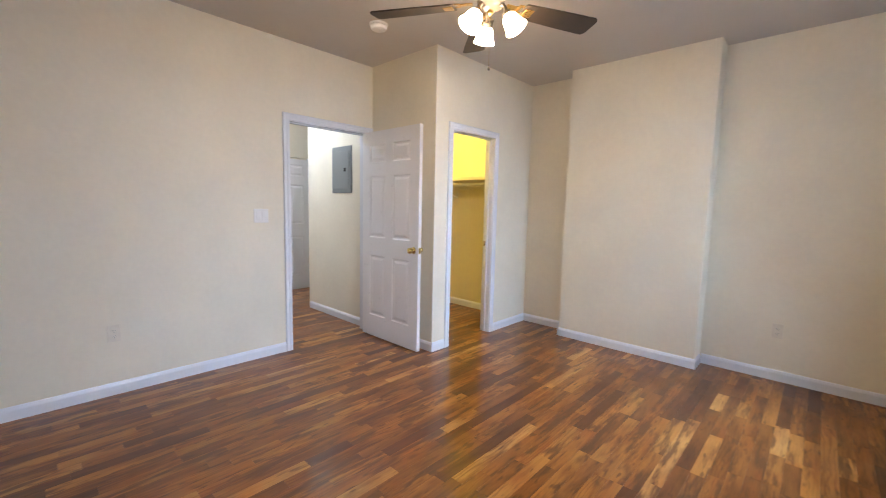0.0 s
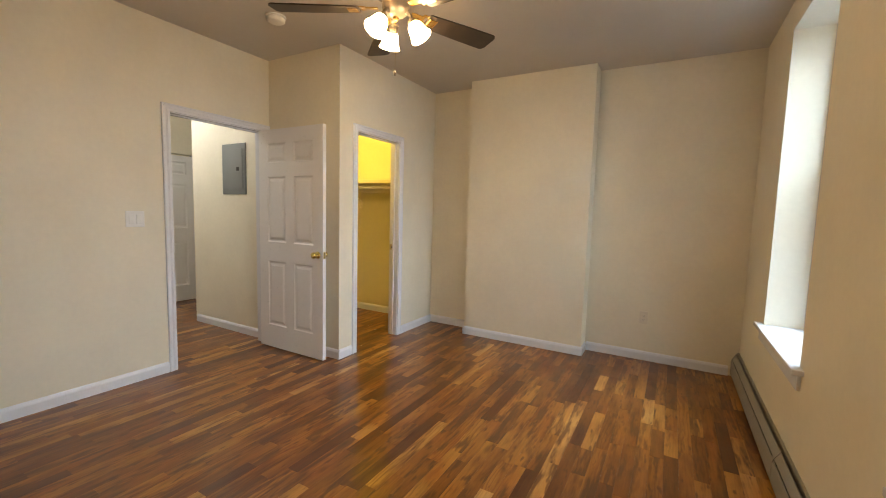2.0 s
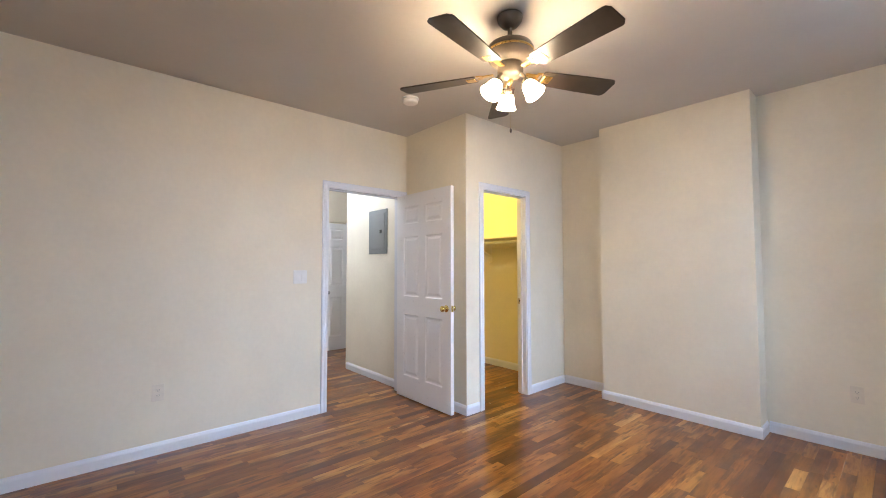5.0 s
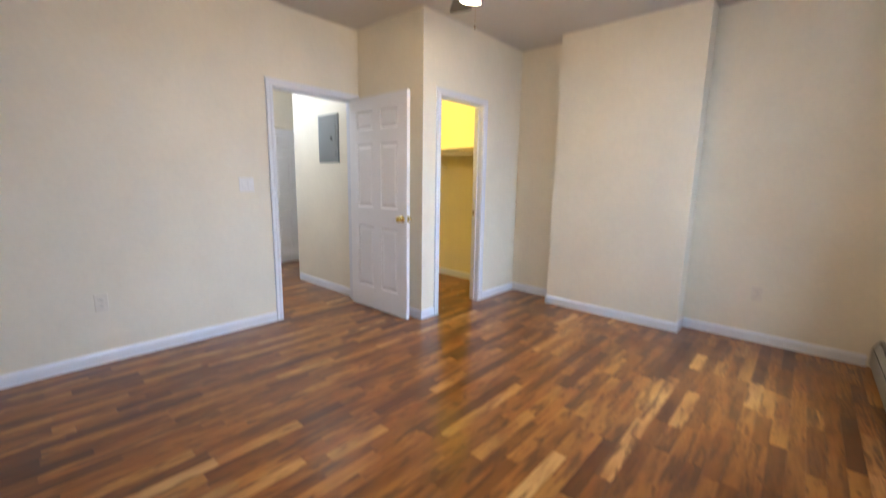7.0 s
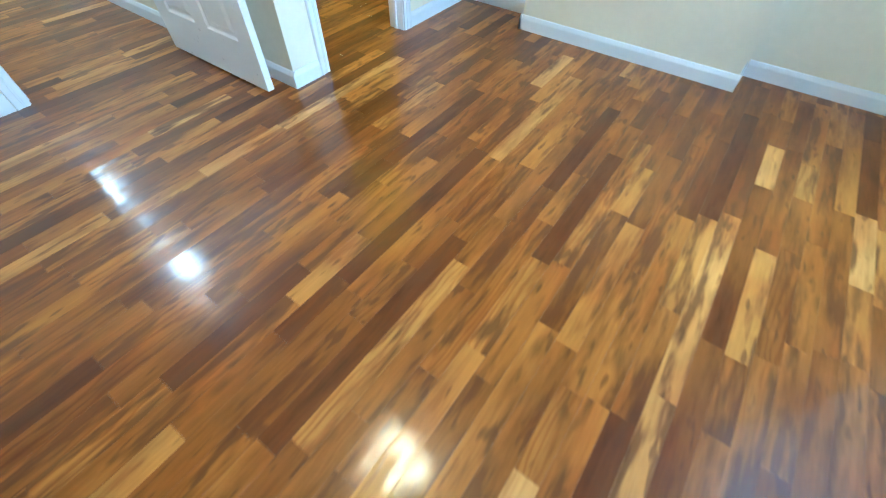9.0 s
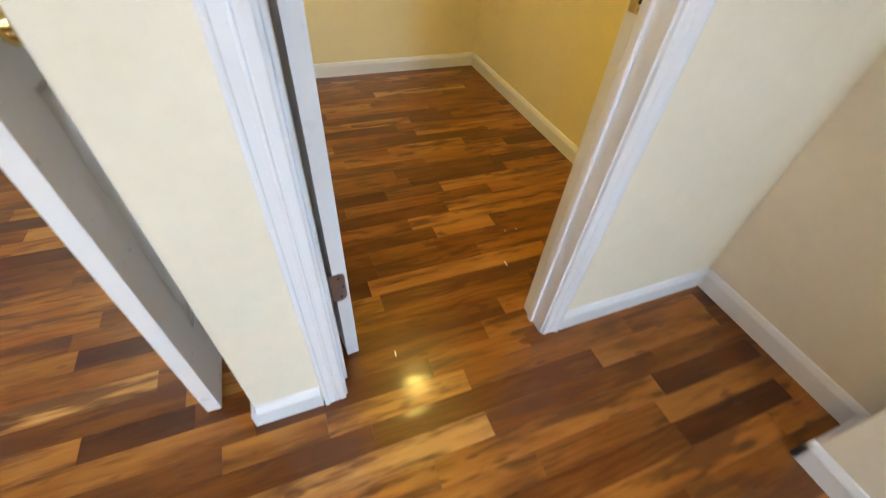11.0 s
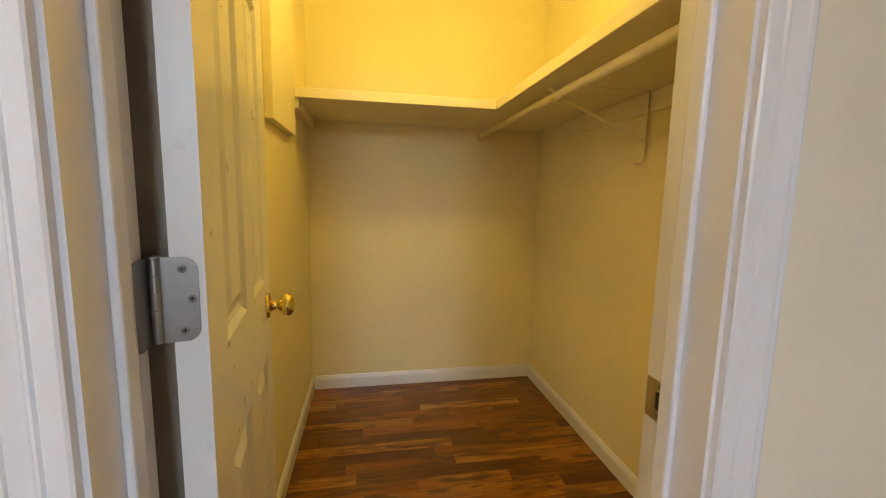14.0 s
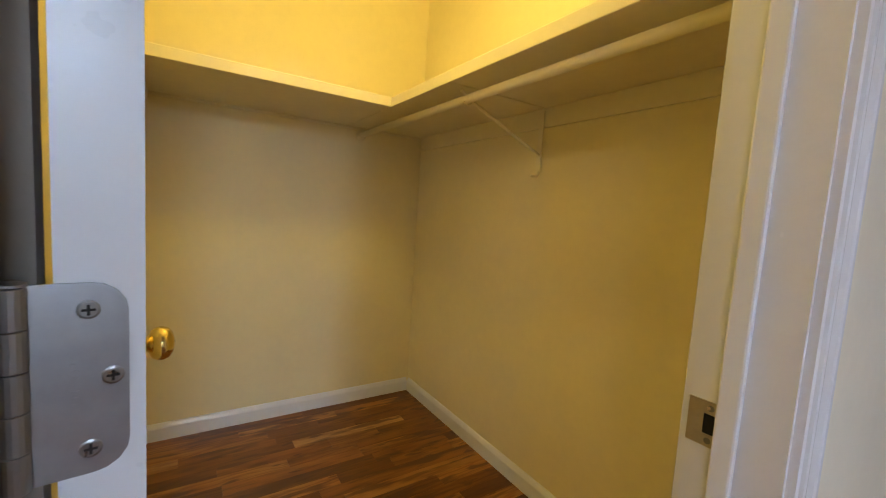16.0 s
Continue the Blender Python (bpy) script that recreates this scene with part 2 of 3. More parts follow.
def lathe(profile, steps=24, centre=(0, 0, 0), axis="z"):
    """A turned solid from (radius, along) pairs."""
    bm = bmesh.new()
    rings = []
    for r, h in profile:
        ring = []
        for i in range(steps):
            a = 2 * math.pi * i / steps
            p = (r * math.cos(a), r * math.sin(a), h)
            if axis == "y":
                p = (p[0], p[2], p[1])
            elif axis == "x":
                p = (p[2], p[0], p[1])
            ring.append(bm.verts.new([p[k] + centre[k] for k in range(3)]))
        rings.append(ring)
    for a, b in zip(rings, rings[1:]):
        for i in range(steps):
            bm.faces.new((a[i], a[(i + 1) % steps], b[(i + 1) % steps], b[i]))
    for ring in (rings[0], rings[-1]):
        bm.faces.new(ring)
    return bm


def tube(points, r, steps=8):
    """A round rod along a line of points."""
    bm = bmesh.new()
    pts = [Vector(p) for p in points]
    rings = []
    for i, p in enumerate(pts):
        d = (pts[min(i + 1, len(pts) - 1)] - pts[max(i - 1, 0)]).normalized()
        u = d.orthogonal().normalized() if i == 0 else (u - d * u.dot(d)).normalized()
        v = d.cross(u)
        rings.append([bm.verts.new(p + r * (math.cos(2 * math.pi * k / steps) * u + math.sin(2 * math.pi * k / steps) * v)) for k in range(steps)])
    for a, b in zip(rings, rings[1:]):
        for k in range(steps):
            bm.faces.new((a[k], a[(k + 1) % steps], b[(k + 1) % steps], b[k]))
    bm.faces.new(rings[0])
    bm.faces.new(rings[-1])
    return bm


def moulding(profile, place, ends, mitre=(0, 0)):
    """A length of moulding: profile of (across, proud), run between the two ends, cut on a slope where mitre is not 0."""
    bm = bmesh.new()
    a = [bm.verts.new(place(u, v, ends[0] + mitre[0] * u)) for u, v in profile]
    b = [bm.verts.new(place(u, v, ends[1] + mitre[1] * u)) for u, v in profile]
    k = len(profile)
    for i in range(k):
        bm.faces.new((a[i], a[(i + 1) % k], b[(i + 1) % k], b[i]))
    bm.faces.new(a)
    bm.faces.new(b)
    return bm


BASE = ((0, 0), (0, 0.014), (0.060, 0.014), (0.066, 0.0125), (0.074, 0.009), (0.081, 0.0055), (0.085, 0.0))
CASING = ((0, 0), (0, 0.011), (0.003, 0.0128), (0.018, 0.0132), (0.0195, 0.0112), (0.0215, 0.0112), (0.0235, 0.0140), (0.0265, 0.0140),
          (0.0285, 0.0118), (0.030, 0.0122), (0.046, 0.0150), (0.0475, 0.0172), (0.052, 0.0180), (0.0555, 0.0172), (0.058, 0.014), (0.058, 0.0))


def structure(name, bm, mat, label="", parent=None):
    ob = part(name, bm, mat, parent)
    return tagged(ob, label, kind="structure")


# ---- the shell ----
H = 2.715
YS, YN, XE = -1.60, 4.166, 4.0
structure("wall_west", boxes(((-0.12, YS, 0), (0, 1.703, H)), ((-0.12, 1.703, 2.057), (0, 2.547, H)), ((-0.12, 2.547, 0), (0, 2.60, H))), WALL,
          "cream painted wall with the hall doorway")
structure("wall_closet_side_inner", boxes(((-1.232, 2.702, 0), (0.815, 2.722, H))), CLOSET, "yellow-cream painted side wall of the closet")
structure("wall_closet_side", boxes(((-1.325, 2.60, 0), (0.815, 2.702, H)), ((0.815, 2.60, 0), (0.912, 2.722, H))), WALL, "cream painted wall between the hall and the closet")
for name, x0, x1, mat, label in (("wall_closet_front", 0.815, 0.912, WALL, "cream painted wall with the closet doorway"),
                                 ("wall_closet_front_inner", 0.810, 0.815, CLOSET, "yellow-cream painted inner face of the closet wall")):
    structure(name, boxes(((x0, 2.722, 0), (x1, 2.817, H)), ((x0, 2.817, 2.049), (x1, 3.474, H)), ((x0, 3.474, 0), (x1, YN, H))), mat, label)
structure("wall_closet_back", boxes(((-1.325, 2.702, 0), (-1.232, YN, H))), CLOSET, "yellow-cream painted back wall of the closet")
structure("wall_closet_north", boxes(((-1.318, YN, 0), (0.815, YN + 0.15, H))), CLOSET, "yellow-cream painted end wall of the closet")
structure("wall_north", boxes(((0.815, YN, 0), (XE + 0.30, YN + 0.15, H))), WALL, "cream painted far wall of the room")
bm = boxes(((1.49, 3.943, 0), (2.742, YN, H)))
structure("chimney_breast", bm, WALL, "cream painted chimney breast standing out of the wall")
WY0, WY1, WZ0, WZ1 = 2.45, 3.325, 0.633, 2.52
VY0, VY1 = 0.49, 1.365
structure("wall_east", boxes(((XE, YS, 0), (XE + 0.30, VY0, H)), ((XE, VY1, 0), (XE + 0.30, WY0, H)), ((XE, WY1, 0), (XE + 0.30, YN, H)),
                             *[box for a, b in ((VY0, VY1), (WY0, WY1)) for box in (((XE, a, 0), (XE + 0.30, b, WZ0)), ((XE, a, WZ1), (XE + 0.30, b, H)))]), WALL,
          "cream painted outer wall with two deep window openings")
structure("wall_south", boxes(((-0.12, YS - 0.30, 0), (XE + 0.30, YS, H))), WALL, "cream painted wall")
HALL_S, HALL_W = 1.10, -6.0
structure("wall_hall_south", boxes(((HALL_W, HALL_S - 0.1, 0), (-0.12, HALL_S, H))), WALL, "cream painted hall wall")
structure("wall_hall_end", boxes(((HALL_W - 0.1, HALL_S - 0.1, 0), (HALL_W, 4.3, H))), WALL, "cream painted end wall of the hall")
structure("wall_hall_recess", boxes(((-2.52, 2.50, 0), (-2.42, 2.775, H)), ((-2.52, 2.775, 2.020), (-2.42, 3.222, H)), ((-2.52, 3.222, 0), (-2.42, 4.168, H))), WALL,
          "cream painted wall with a narrow closet door")
structure("wall_hall_north", boxes(((HALL_W, 4.168, 0), (-1.318, 4.30, H))), WALL, "cream painted hall wall")
structure("wall_linen_back", boxes(((-3.1, 2.50, 0), (-3.0, 4.168, H))), WALL, "painted back of the linen closet")
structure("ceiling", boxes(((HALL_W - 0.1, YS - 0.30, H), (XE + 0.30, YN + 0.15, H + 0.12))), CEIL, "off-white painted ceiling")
floor = structure("floor", boxes(((HALL_W - 0.1, YS - 0.30, -0.12), (XE + 0.30, YN + 0.15, -0.007))), JOINT, "glossy varnished strip wood floor with knots and colour variation")

# ---- baseboards ----


def base_y(x, sign, y0, y1, m=(0, 0), mat=TRIM):
    structure("baseboard", moulding(BASE, lambda u, v, s: (x + sign * v, s, u), (y0, y1)), mat, "white painted wooden baseboard")


def base_x(y, sign, x0, x1, mat=TRIM):
    structure("baseboard", moulding(BASE, lambda u, v, s: (s, y + sign * v, u), (x0, x1)), mat, "white painted wooden baseboard")


base_y(0, 1, YS, 1.648)
base_x(2.60, -1, 0.03, 0.926)
base_y(0.912, 1, 2.60, 2.761)
base_y(0.912, 1, 3.530, YN)
base_x(YN, -1, 0.926, 1.49)
base_y(1.49, -1, 3.929, YN - 0.014)
base_x(3.943, -1, 1.476, 2.756)
base_y(2.742, 1, 3.943, YN - 0.014)
base_x(YN, -1, 2.756, 3.93)
base_x(2.60, -1, -1.294, -0.14)
base_y(-1.28, -1, 2.60, 2.722)
base_y(-1.232, 1, 2.736, YN - 0.014)
base_x(YN, -1, -1.218, 0.79)
base_x(2.722, 1, -1.218, 0.79)
base_x(HALL_S, 1, HALL_W, -0.12)
base_x(YS, 1, 0.014, XE)
base_y(-2.42, 1, 2.50, 2.775)
base_y(-2.42, 1, 3.290, 4.168)

# ---- door frames ----


def door_frame(name, wall_x, far_x, y0, y1, top, label):
    """Jambs, stop and casing of a doorway in a wall that runs along y; the clear opening is y0 to y1."""
    root = tagged(empty(name), label, kind="structure")
    j = 0.012
    lo, hi = min(wall_x, far_x) - 0.002, max(wall_x, far_x) + 0.002
    part("jamb", boxes(((lo, y0 - j, 0), (hi, y0, top + j))), TRIM, root)
    part("jamb", boxes(((lo, y1, 0), (hi, y1 + j, top + j))), TRIM, root)
    part("head_jamb", boxes(((lo, y0, top), (hi, y1, top + j))), TRIM, root)
    w = 0.006
    side = 1 if wall_x > far_x else -1
    a, b = y0 - w, y1 + w
    for x, s in ((wall_x, side), (far_x, -side)):
        part("casing", moulding(CASING, lambda u, v, q: (x + s * v, a - u, q), (0, top + w), (0, 1)), TRIM, root)
        part("casing", moulding(CASING, lambda u, v, q: (x + s * v, b + u, q), (0, top + w), (0, 1)), TRIM, root)
        part("head_casing", moulding(CASING, lambda u, v, q: (x + s * v, q, top + w + u), (a, b), (-1, 1)), TRIM, root)
    return root


hall_frame = door_frame("door_frame_1", 0.0, -0.12, 1.715, 2.535, 2.045, "white painted wooden frame of the hall doorway")
closet_frame = door_frame("door_frame_2", 0.912, 0.810, 2.829, 3.462, 2.037, "white painted wooden frame of the closet doorway")
# stops against which the leaves close
part("door_stop", soft_box((-0.060, 1.715, 0), (-0.040, 1.725, 2.045), 0.002), TRIM, hall_frame)
part("door_stop", soft_box((-0.060, 2.525, 0), (-0.040, 2.535, 2.045), 0.002), TRIM, hall_frame)
part("door_stop", soft_box((-0.060, 1.725, 2.035), (-0.040, 2.525, 2.045), 0.002), TRIM, hall_frame)
# added strip, no known part: its taupe stands in for the gap's shade
part("jamb_return", boxes(((0.760, 2.7365, 0), (0.775, 2.842, 2.037))), GAP_SHADE, closet_frame, "added taupe strip, coloured as the shade in the gap behind the hinge jamb")
part("door_stop", soft_box((0.843, 3.452, 0), (0.868, 3.462, 2.037), 0.003), TRIM, closet_frame)
part("door_stop", soft_box((0.843, 2.829, 0), (0.868, 2.839, 2.037), 0.003), TRIM, closet_frame)
part("door_stop", soft_box((0.843, 2.839, 2.027), (0.868, 3.452, 2.037), 0.003), TRIM, closet_frame)


def strike_plate(root, x, y, z, sign):
    bm = bmesh.new()
    add_box(bm, (x - 0.021, 0, z - 0.029), (x - 0.003, 0.002, z + 0.029))
    add_box(bm, (x + 0.012, 0, z - 0.029), (x + 0.021, 0.002, z + 0.029))
    add_box(bm, (x - 0.003, 0, z + 0.013), (x + 0.012, 0.002, z + 0.029))
    add_box(bm, (x - 0.003, 0, z - 0.029), (x + 0.012, 0.002, z - 0.013))
    for v in bm.verts:
        v.co.y = y + sign * v.co.y
    plate = part("strike_plate", bm, STRIKE, root, "dull brass strike plate")
    part("latch_hole", boxes(((x - 0.003, y + sign * 0.0003, z - 0.013), (x + 0.012, y + sign * 0.0008, z + 0.013))), BLACK, plate)
    for dz in (-0.021, 0.021):
        part("screw", lathe(((0.0042, 0.0), (0.0042, 0.0004), (0.003, 0.0008)), 12, (x + 0.0045, y + sign * 0.0021, z + dz), "y"), STEEL, plate)


strike_plate(closet_frame, 0.831, 3.462, 0.952, -1)
strike_plate(hall_frame, -0.020, 1.715, 0.93, 1)

# ---- door leaves ----


def leaf_mesh(w, h, t, xs, zs):
    """A moulded panel leaf from x = 0 to w, y = 0 to t. xs, zs: pairs of panel edges."""
    bm = bmesh.new()
    cx = sorted([0, w] + [v for p in xs for v in p])
    cz = sorted([0, h] + [v for p in zs for v in p])

    def quad(y, flip, *pts):
        vs = [bm.verts.new((x, y if len(q) == 0 else q[0], z)) for x, z, *q in pts]
        bm.faces.new(vs[::-1] if flip else vs)

    rings = ((0.0, 0.0), (0.010, 0.0075), (0.022, 0.0085), (0.045, 0.0015))
    for y, s in ((0.0, 1), (t, -1)):
        for x0, x1 in zip(cx, cx[1:]):
            for z0, z1 in zip(cz, cz[1:]):
                inside = (x0, x1) in xs and (z0, z1) in zs
                if not inside:
                    quad(y, s < 0, (x0, z0), (x1, z0), (x1, z1), (x0, z1))
                    continue
                loops = []
                for inset, depth in rings:
                    d = y + s * depth
                    loops.append([(x0 + inset, d, z0 + inset), (x1 - inset, d, z0 + inset), (x1 - inset, d, z1 - inset), (x0 + inset, d, z1 - inset)])
                for a, b in zip(loops, loops[1:]):
                    for i in range(4):
                        bm.faces.new([bm.verts.new(p) for p in (a[i], a[(i + 1) % 4], b[(i + 1) % 4], b[i])])
                bm.faces.new([bm.verts.new(p) for p in loops[-1]])
    for x in (0, w):
        bm.faces.new([bm.verts.new(p) for p in ((x, 0, 0), (x, t, 0), (x, t, h), (x, 0, h))])
    for z in (0, h):
        bm.faces.new([bm.verts.new(p) for p in ((0, 0, z), (w, 0, z), (w, t, z), (0, t, z))])
    bmesh.ops.remove_doubles(bm, verts=bm.verts, dist=0.00005)
    return bm


SIX = ((0.215, 0.825), (1.005, 1.605), (1.732, 1.905))
KNOB = ((0.031, 0.0), (0.032, 0.003), (0.029, 0.007), (0.018, 0.010), (0.0115, 0.014), (0.0105, 0.024), (0.013, 0.029),
        (0.022, 0.033), (0.0265, 0.040), (0.0275, 0.048), (0.025, 0.056), (0.018, 0.062), (0.009, 0.0645), (0.001, 0.065))


def knob_set(door, x, z, t, mat, label):
    for y, s in ((0.0, -1), (t, 1)):
        k = part("door_handle", lathe([(r, y + s * h) for r, h in KNOB], 28, (x, 0, z), "y"), mat, door, label, True)
        part("keyhole", lathe([(0.0035, 0.0), (0.0035, 0.0006)], 12, (x, y + s * 0.0653, z), "y"), BLACK, k)


def hinge(door, z, edge, s):
    """Hinge on the leaf's edge x = 0: the plate let into the edge, the jamb's plate and the barrel. edge: y of the pin's face, s: way to the other face."""
    hh, r, wd = 0.0487, 0.0145, 0.0415
    outline = [(0.0, -hh), (wd - r, -hh)]
    outline += [(wd - r + r * math.cos(a), -hh + r + r * math.sin(a)) for a in map(radians, (-70, -45, -20, 0))]
    outline += [(wd - r + r * math.cos(a), hh - r + r * math.sin(a)) for a in map(radians, (0, 20, 45, 70))]
    outline += [(wd - r, hh), (0.0, hh)]

    def sheet(turn):
        bm = bmesh.new()
        front = [bm.verts.new(turn(u, 0.0, v)) for u, v in outline]
        back = [bm.verts.new(turn(u, 0.002, v)) for u, v in outline]
        bm.faces.new(front)
        bm.faces.new(back[::-1])
        k = len(outline)
        for i in range(k):
            bm.faces.new((front[i], front[(i + 1) % k], back[(i + 1) % k], back[i]))
        return bm

    px, py = -0.004, edge - s * 0.0135
    root = part("hinge", sheet(lambda u, d, v: (-0.0002 - d, py + s * u, z + v)), NICKEL, door, "worn satin nickel butt hinge with rounded corners")
    part("jamb_plate", sheet(lambda u, d, v: (px - u, edge - s * (0.0215 - d), z + v)), NICKEL, root)
    for i in range(5):
        h0, h1 = -0.048 + i * 0.0193, -0.048 + (i + 1) * 0.0193 - 0.0004
        part("knuckle", lathe([(0.0050, h0), (0.0053, h0 + 0.0004), (0.0053, h1 - 0.0004), (0.0050, h1)], 16, (px, py, z)), NICKEL, root)
    part("pin", lathe([(0.004, 0.0485), (0.0058, 0.0490), (0.0057, 0.0502), (0.003, 0.0512)], 16, (px, py, z)), NICKEL, root)
    for u, v in ((0.0200, 0.0355), (0.0290, 0.001), (0.0200, -0.0355)):
        y, q = edge + s * (u - 0.0075), z + v
        part("screw", lathe([(0.0047, -0.0022), (0.0047, -0.0028), (0.0036, -0.0032)], 14, (0, y, q), "x"), STEEL, root)
        part("screw_slot", boxes(((-0.0036, y - 0.0027, q - 0.0006), (-0.0033, y + 0.0027, q + 0.0006)),
                                 ((-0.00365, y - 0.0006, q - 0.0027), (-0.0033, y + 0.0006, q + 0.0027))), BLACK, root)
    stamp = [((-0.00245, edge + s * (0.0055 + 0.0007 * (i % 2)), z - 0.013 + i * 0.0034), (-0.0021, edge + s * (0.0078 + 0.0004 * (i % 3)), z - 0.0112 + i * 0.0034)) for i in range(8) if i != 3]
    part("stamp", boxes(*[(tuple(map(min, a, b)), tuple(map(max, a, b))) for a, b in stamp]), NICKEL, root, "small stamped marks")


# hall door, opened at right angles into the room
door_1 = tagged(empty("door_1", pose(0.020, 2.470, 0.012)), "white six-panel moulded door standing open into the room", kind="structure")
part("leaf", leaf_mesh(0.830, 2.030, 0.035, ((0.118, 0.362), (0.468, 0.712)), SIX), DOOR, door_1)
knob_set(door_1, 0.770, 0.925, 0.035, BRASS, "polished brass door knob")
part("latch_plate", soft_box((0.8302, 0.006, 0.897), (0.8316, 0.029, 0.953), 0.0006, 1), BRASS, door_1)
part("latch_bolt", soft_box((0.8316, 0.011, 0.914), (0.840, 0.024, 0.936), 0.002, 1), BRASS, door_1)

# closet door, opened a little past square into the closet
door_2 = tagged(empty("door_2", pose(0.797, 2.888, 0.012, 0, 0, 186.6)), "white six-panel moulded door standing open into the closet", kind="structure")
part("leaf", leaf_mesh(0.595, 2.015, 0.035, ((0.097, 0.257), (0.338, 0.498)), SIX), DOOR, door_2)
knob_set(door_2, 0.527, 0.940, 0.035, BRASS, "polished brass door knob")
for z in (0.318, 1.091, 1.82):
    hinge(door_2, z, 0.035, -1)
for z in (0.25, 1.05, 1.80):
    hinge(door_1, z, 0.035, -1)

# narrow door at the end of the hall
door_3 = tagged(empty("door_3", pose(-2.425, 2.792, 0.012, 0, 0, 90)), "narrow white panelled door at the end of the hall", kind="structure")
part("leaf", leaf_mesh(0.414, 1.985, 0.035, ((0.095, 0.325),), SIX), DOOR, door_3)
knob_set(door_3, 0.060, 0.90, 0.035, NICKEL, "dull metal door knob")
frame_3 = tagged(empty("door_frame_3"), "white painted frame of the narrow closet door", kind="structure")
part("jamb", boxes(((-2.518, 2.773, 0), (-2.418, 2.785, 2.020))), TRIM, frame_3)
part("jamb", boxes(((-2.518, 3.212, 0), (-2.418, 3.224, 2.020))), TRIM, frame_3)
part("casing", moulding(CASING, lambda u, v, q: (-2.42 + v, 3.218 + u, q), (0, 2.020), (0, 1)), TRIM, frame_3)
part("casing", moulding(CASING, lambda u, v, q: (-2.42 + v, 2.779 - u, q), (0, 2.020), (0, 1)), TRIM, frame_3)

# ---- windows ----
MID = 1.60


def window(name, m, half, depth, label):
    """A double-hung window, seen along +x from the wall's inner face at x = 0, centred on y = 0."""
    root = tagged(empty(name, m), label, kind="structure")
    a, b, fx = -half, half, depth
    part("sill", soft_box((-0.045, a - 0.075, WZ0 - 0.005), (fx, b + 0.075, WZ0 + 0.022), 0.005), TRIM, root)
    part("apron", soft_box((-0.016, a - 0.045, WZ0 - 0.085), (0, b + 0.045, WZ0 - 0.005), 0.003), TRIM, root)
    part("window_frame", boxes(((fx, a, WZ0 + 0.022), (fx + 0.08, a + 0.035, WZ1)), ((fx, b - 0.035, WZ0 + 0.022), (fx + 0.08, b, WZ1)),
                               ((fx, a + 0.035, WZ1 - 0.04), (fx + 0.08, b - 0.035, WZ1)), ((fx, a + 0.035, WZ0 + 0.022), (fx + 0.08, b - 0.035, WZ0 + 0.05))), TRIM, root)
    y0, y1, r = a + 0.037, b - 0.037, 0.042
    for x, z0, z1 in ((fx + 0.008, WZ0 + 0.052, MID + 0.02), (fx + 0.042, MID - 0.02, WZ1 - 0.042)):
        s = part("sash", boxes(((x, y0, z0), (x + 0.03, y0 + r, z1)), ((x, y1 - r, z0), (x + 0.03, y1, z1)),
                               ((x, y0 + r, z0), (x + 0.03, y1 - r, z0 + r)), ((x, y0 + r, z1 - r), (x + 0.03, y1 - r, z1))), TRIM, root)
        p = part("pane", boxes(((x + 0.013, y0 + r - 0.004, z0 + r - 0.004), (x + 0.017, y1 - r + 0.004, z1 - r + 0.004))), GLASS, s, "clear glass")
        p.visible_shadow = False
    part("sash_lock", soft_box((fx - 0.008, -0.03, MID + 0.005), (fx + 0.008, 0.03, MID + 0.022), 0.003), NICKEL, root)


window("window_1", pose(XE, (WY0 + WY1) / 2, 0), (WY1 - WY0) / 2, 0.20, "tall white double-hung window in a deep plastered reveal")
window("window_2", pose(XE, (VY0 + VY1) / 2, 0), (VY1 - VY0) / 2, 0.20, "tall white double-hung window beside the start of the walk")

# pale daylight distance outside the windows
structure("backdrop", boxes(((56.0, -60.0, -3.0), (56.2, 64.0, 26.0))), glow("pale_daylight", (0.74, 0.87, 1.0), 7.5), "pale overcast distance outside the windows")

# ---- baseboard heater ----
heater = tagged(empty("baseboard_heater", pose(XE, 0, 0)), "long cream enamelled baseboard heater under the window", "heater")
HY0, HY1 = -1.45, 4.150


def run(name, profile, y0, y1, mat, label=""):
    return part(name, moulding(profile, lambda u, v, s: (-0.84 * v, s, u), (y0, y1)), mat, heater, label)


run("back_plate", ((0.02, 0.001), (0.02, 0.006), (0.198, 0.006), (0.207, 0.018), (0.211, 0.018), (0.211, 0.001)), HY0, HY1, HEATER)
run("fin_core", ((0.05, 0.012), (0.05, 0.050), (0.125, 0.050), (0.125, 0.012)), HY0, HY1, BLACK)
breaks = (HY0, -0.35, 1.08, 2.515, HY1)
for a, b in zip(breaks, breaks[1:]):
    run("front_cover", ((0.018, 0.050), (0.018, 0.057), (0.026, 0.062), (0.128, 0.062), (0.138, 0.058), (0.138, 0.054), (0.127, 0.058), (0.028, 0.058), (0.022, 0.050)), a + 0.002, b - 0.002, HEATER)
    run("damper", ((0.146, 0.053), (0.149, 0.056), (0.190, 0.027), (0.188, 0.023)), a + 0.004, b - 0.004, HEATER)
for y in breaks[1:-1]:
    run("joint_clip", ((0.130, 0.064), (0.142, 0.0645), (0.196, 0.026), (0.190, 0.018), (0.130, 0.055)), y - 0.016, y + 0.016, HEATER)
for y in (HY0, HY1):
    run("end_cap", ((0.016, 0.0), (0.016, 0.060), (0.026, 0.0645), (0.130, 0.0645), (0.150, 0.060), (0.208, 0.020), (0.213, 0.0)), y - 0.003, y + 0.012, HEATER)
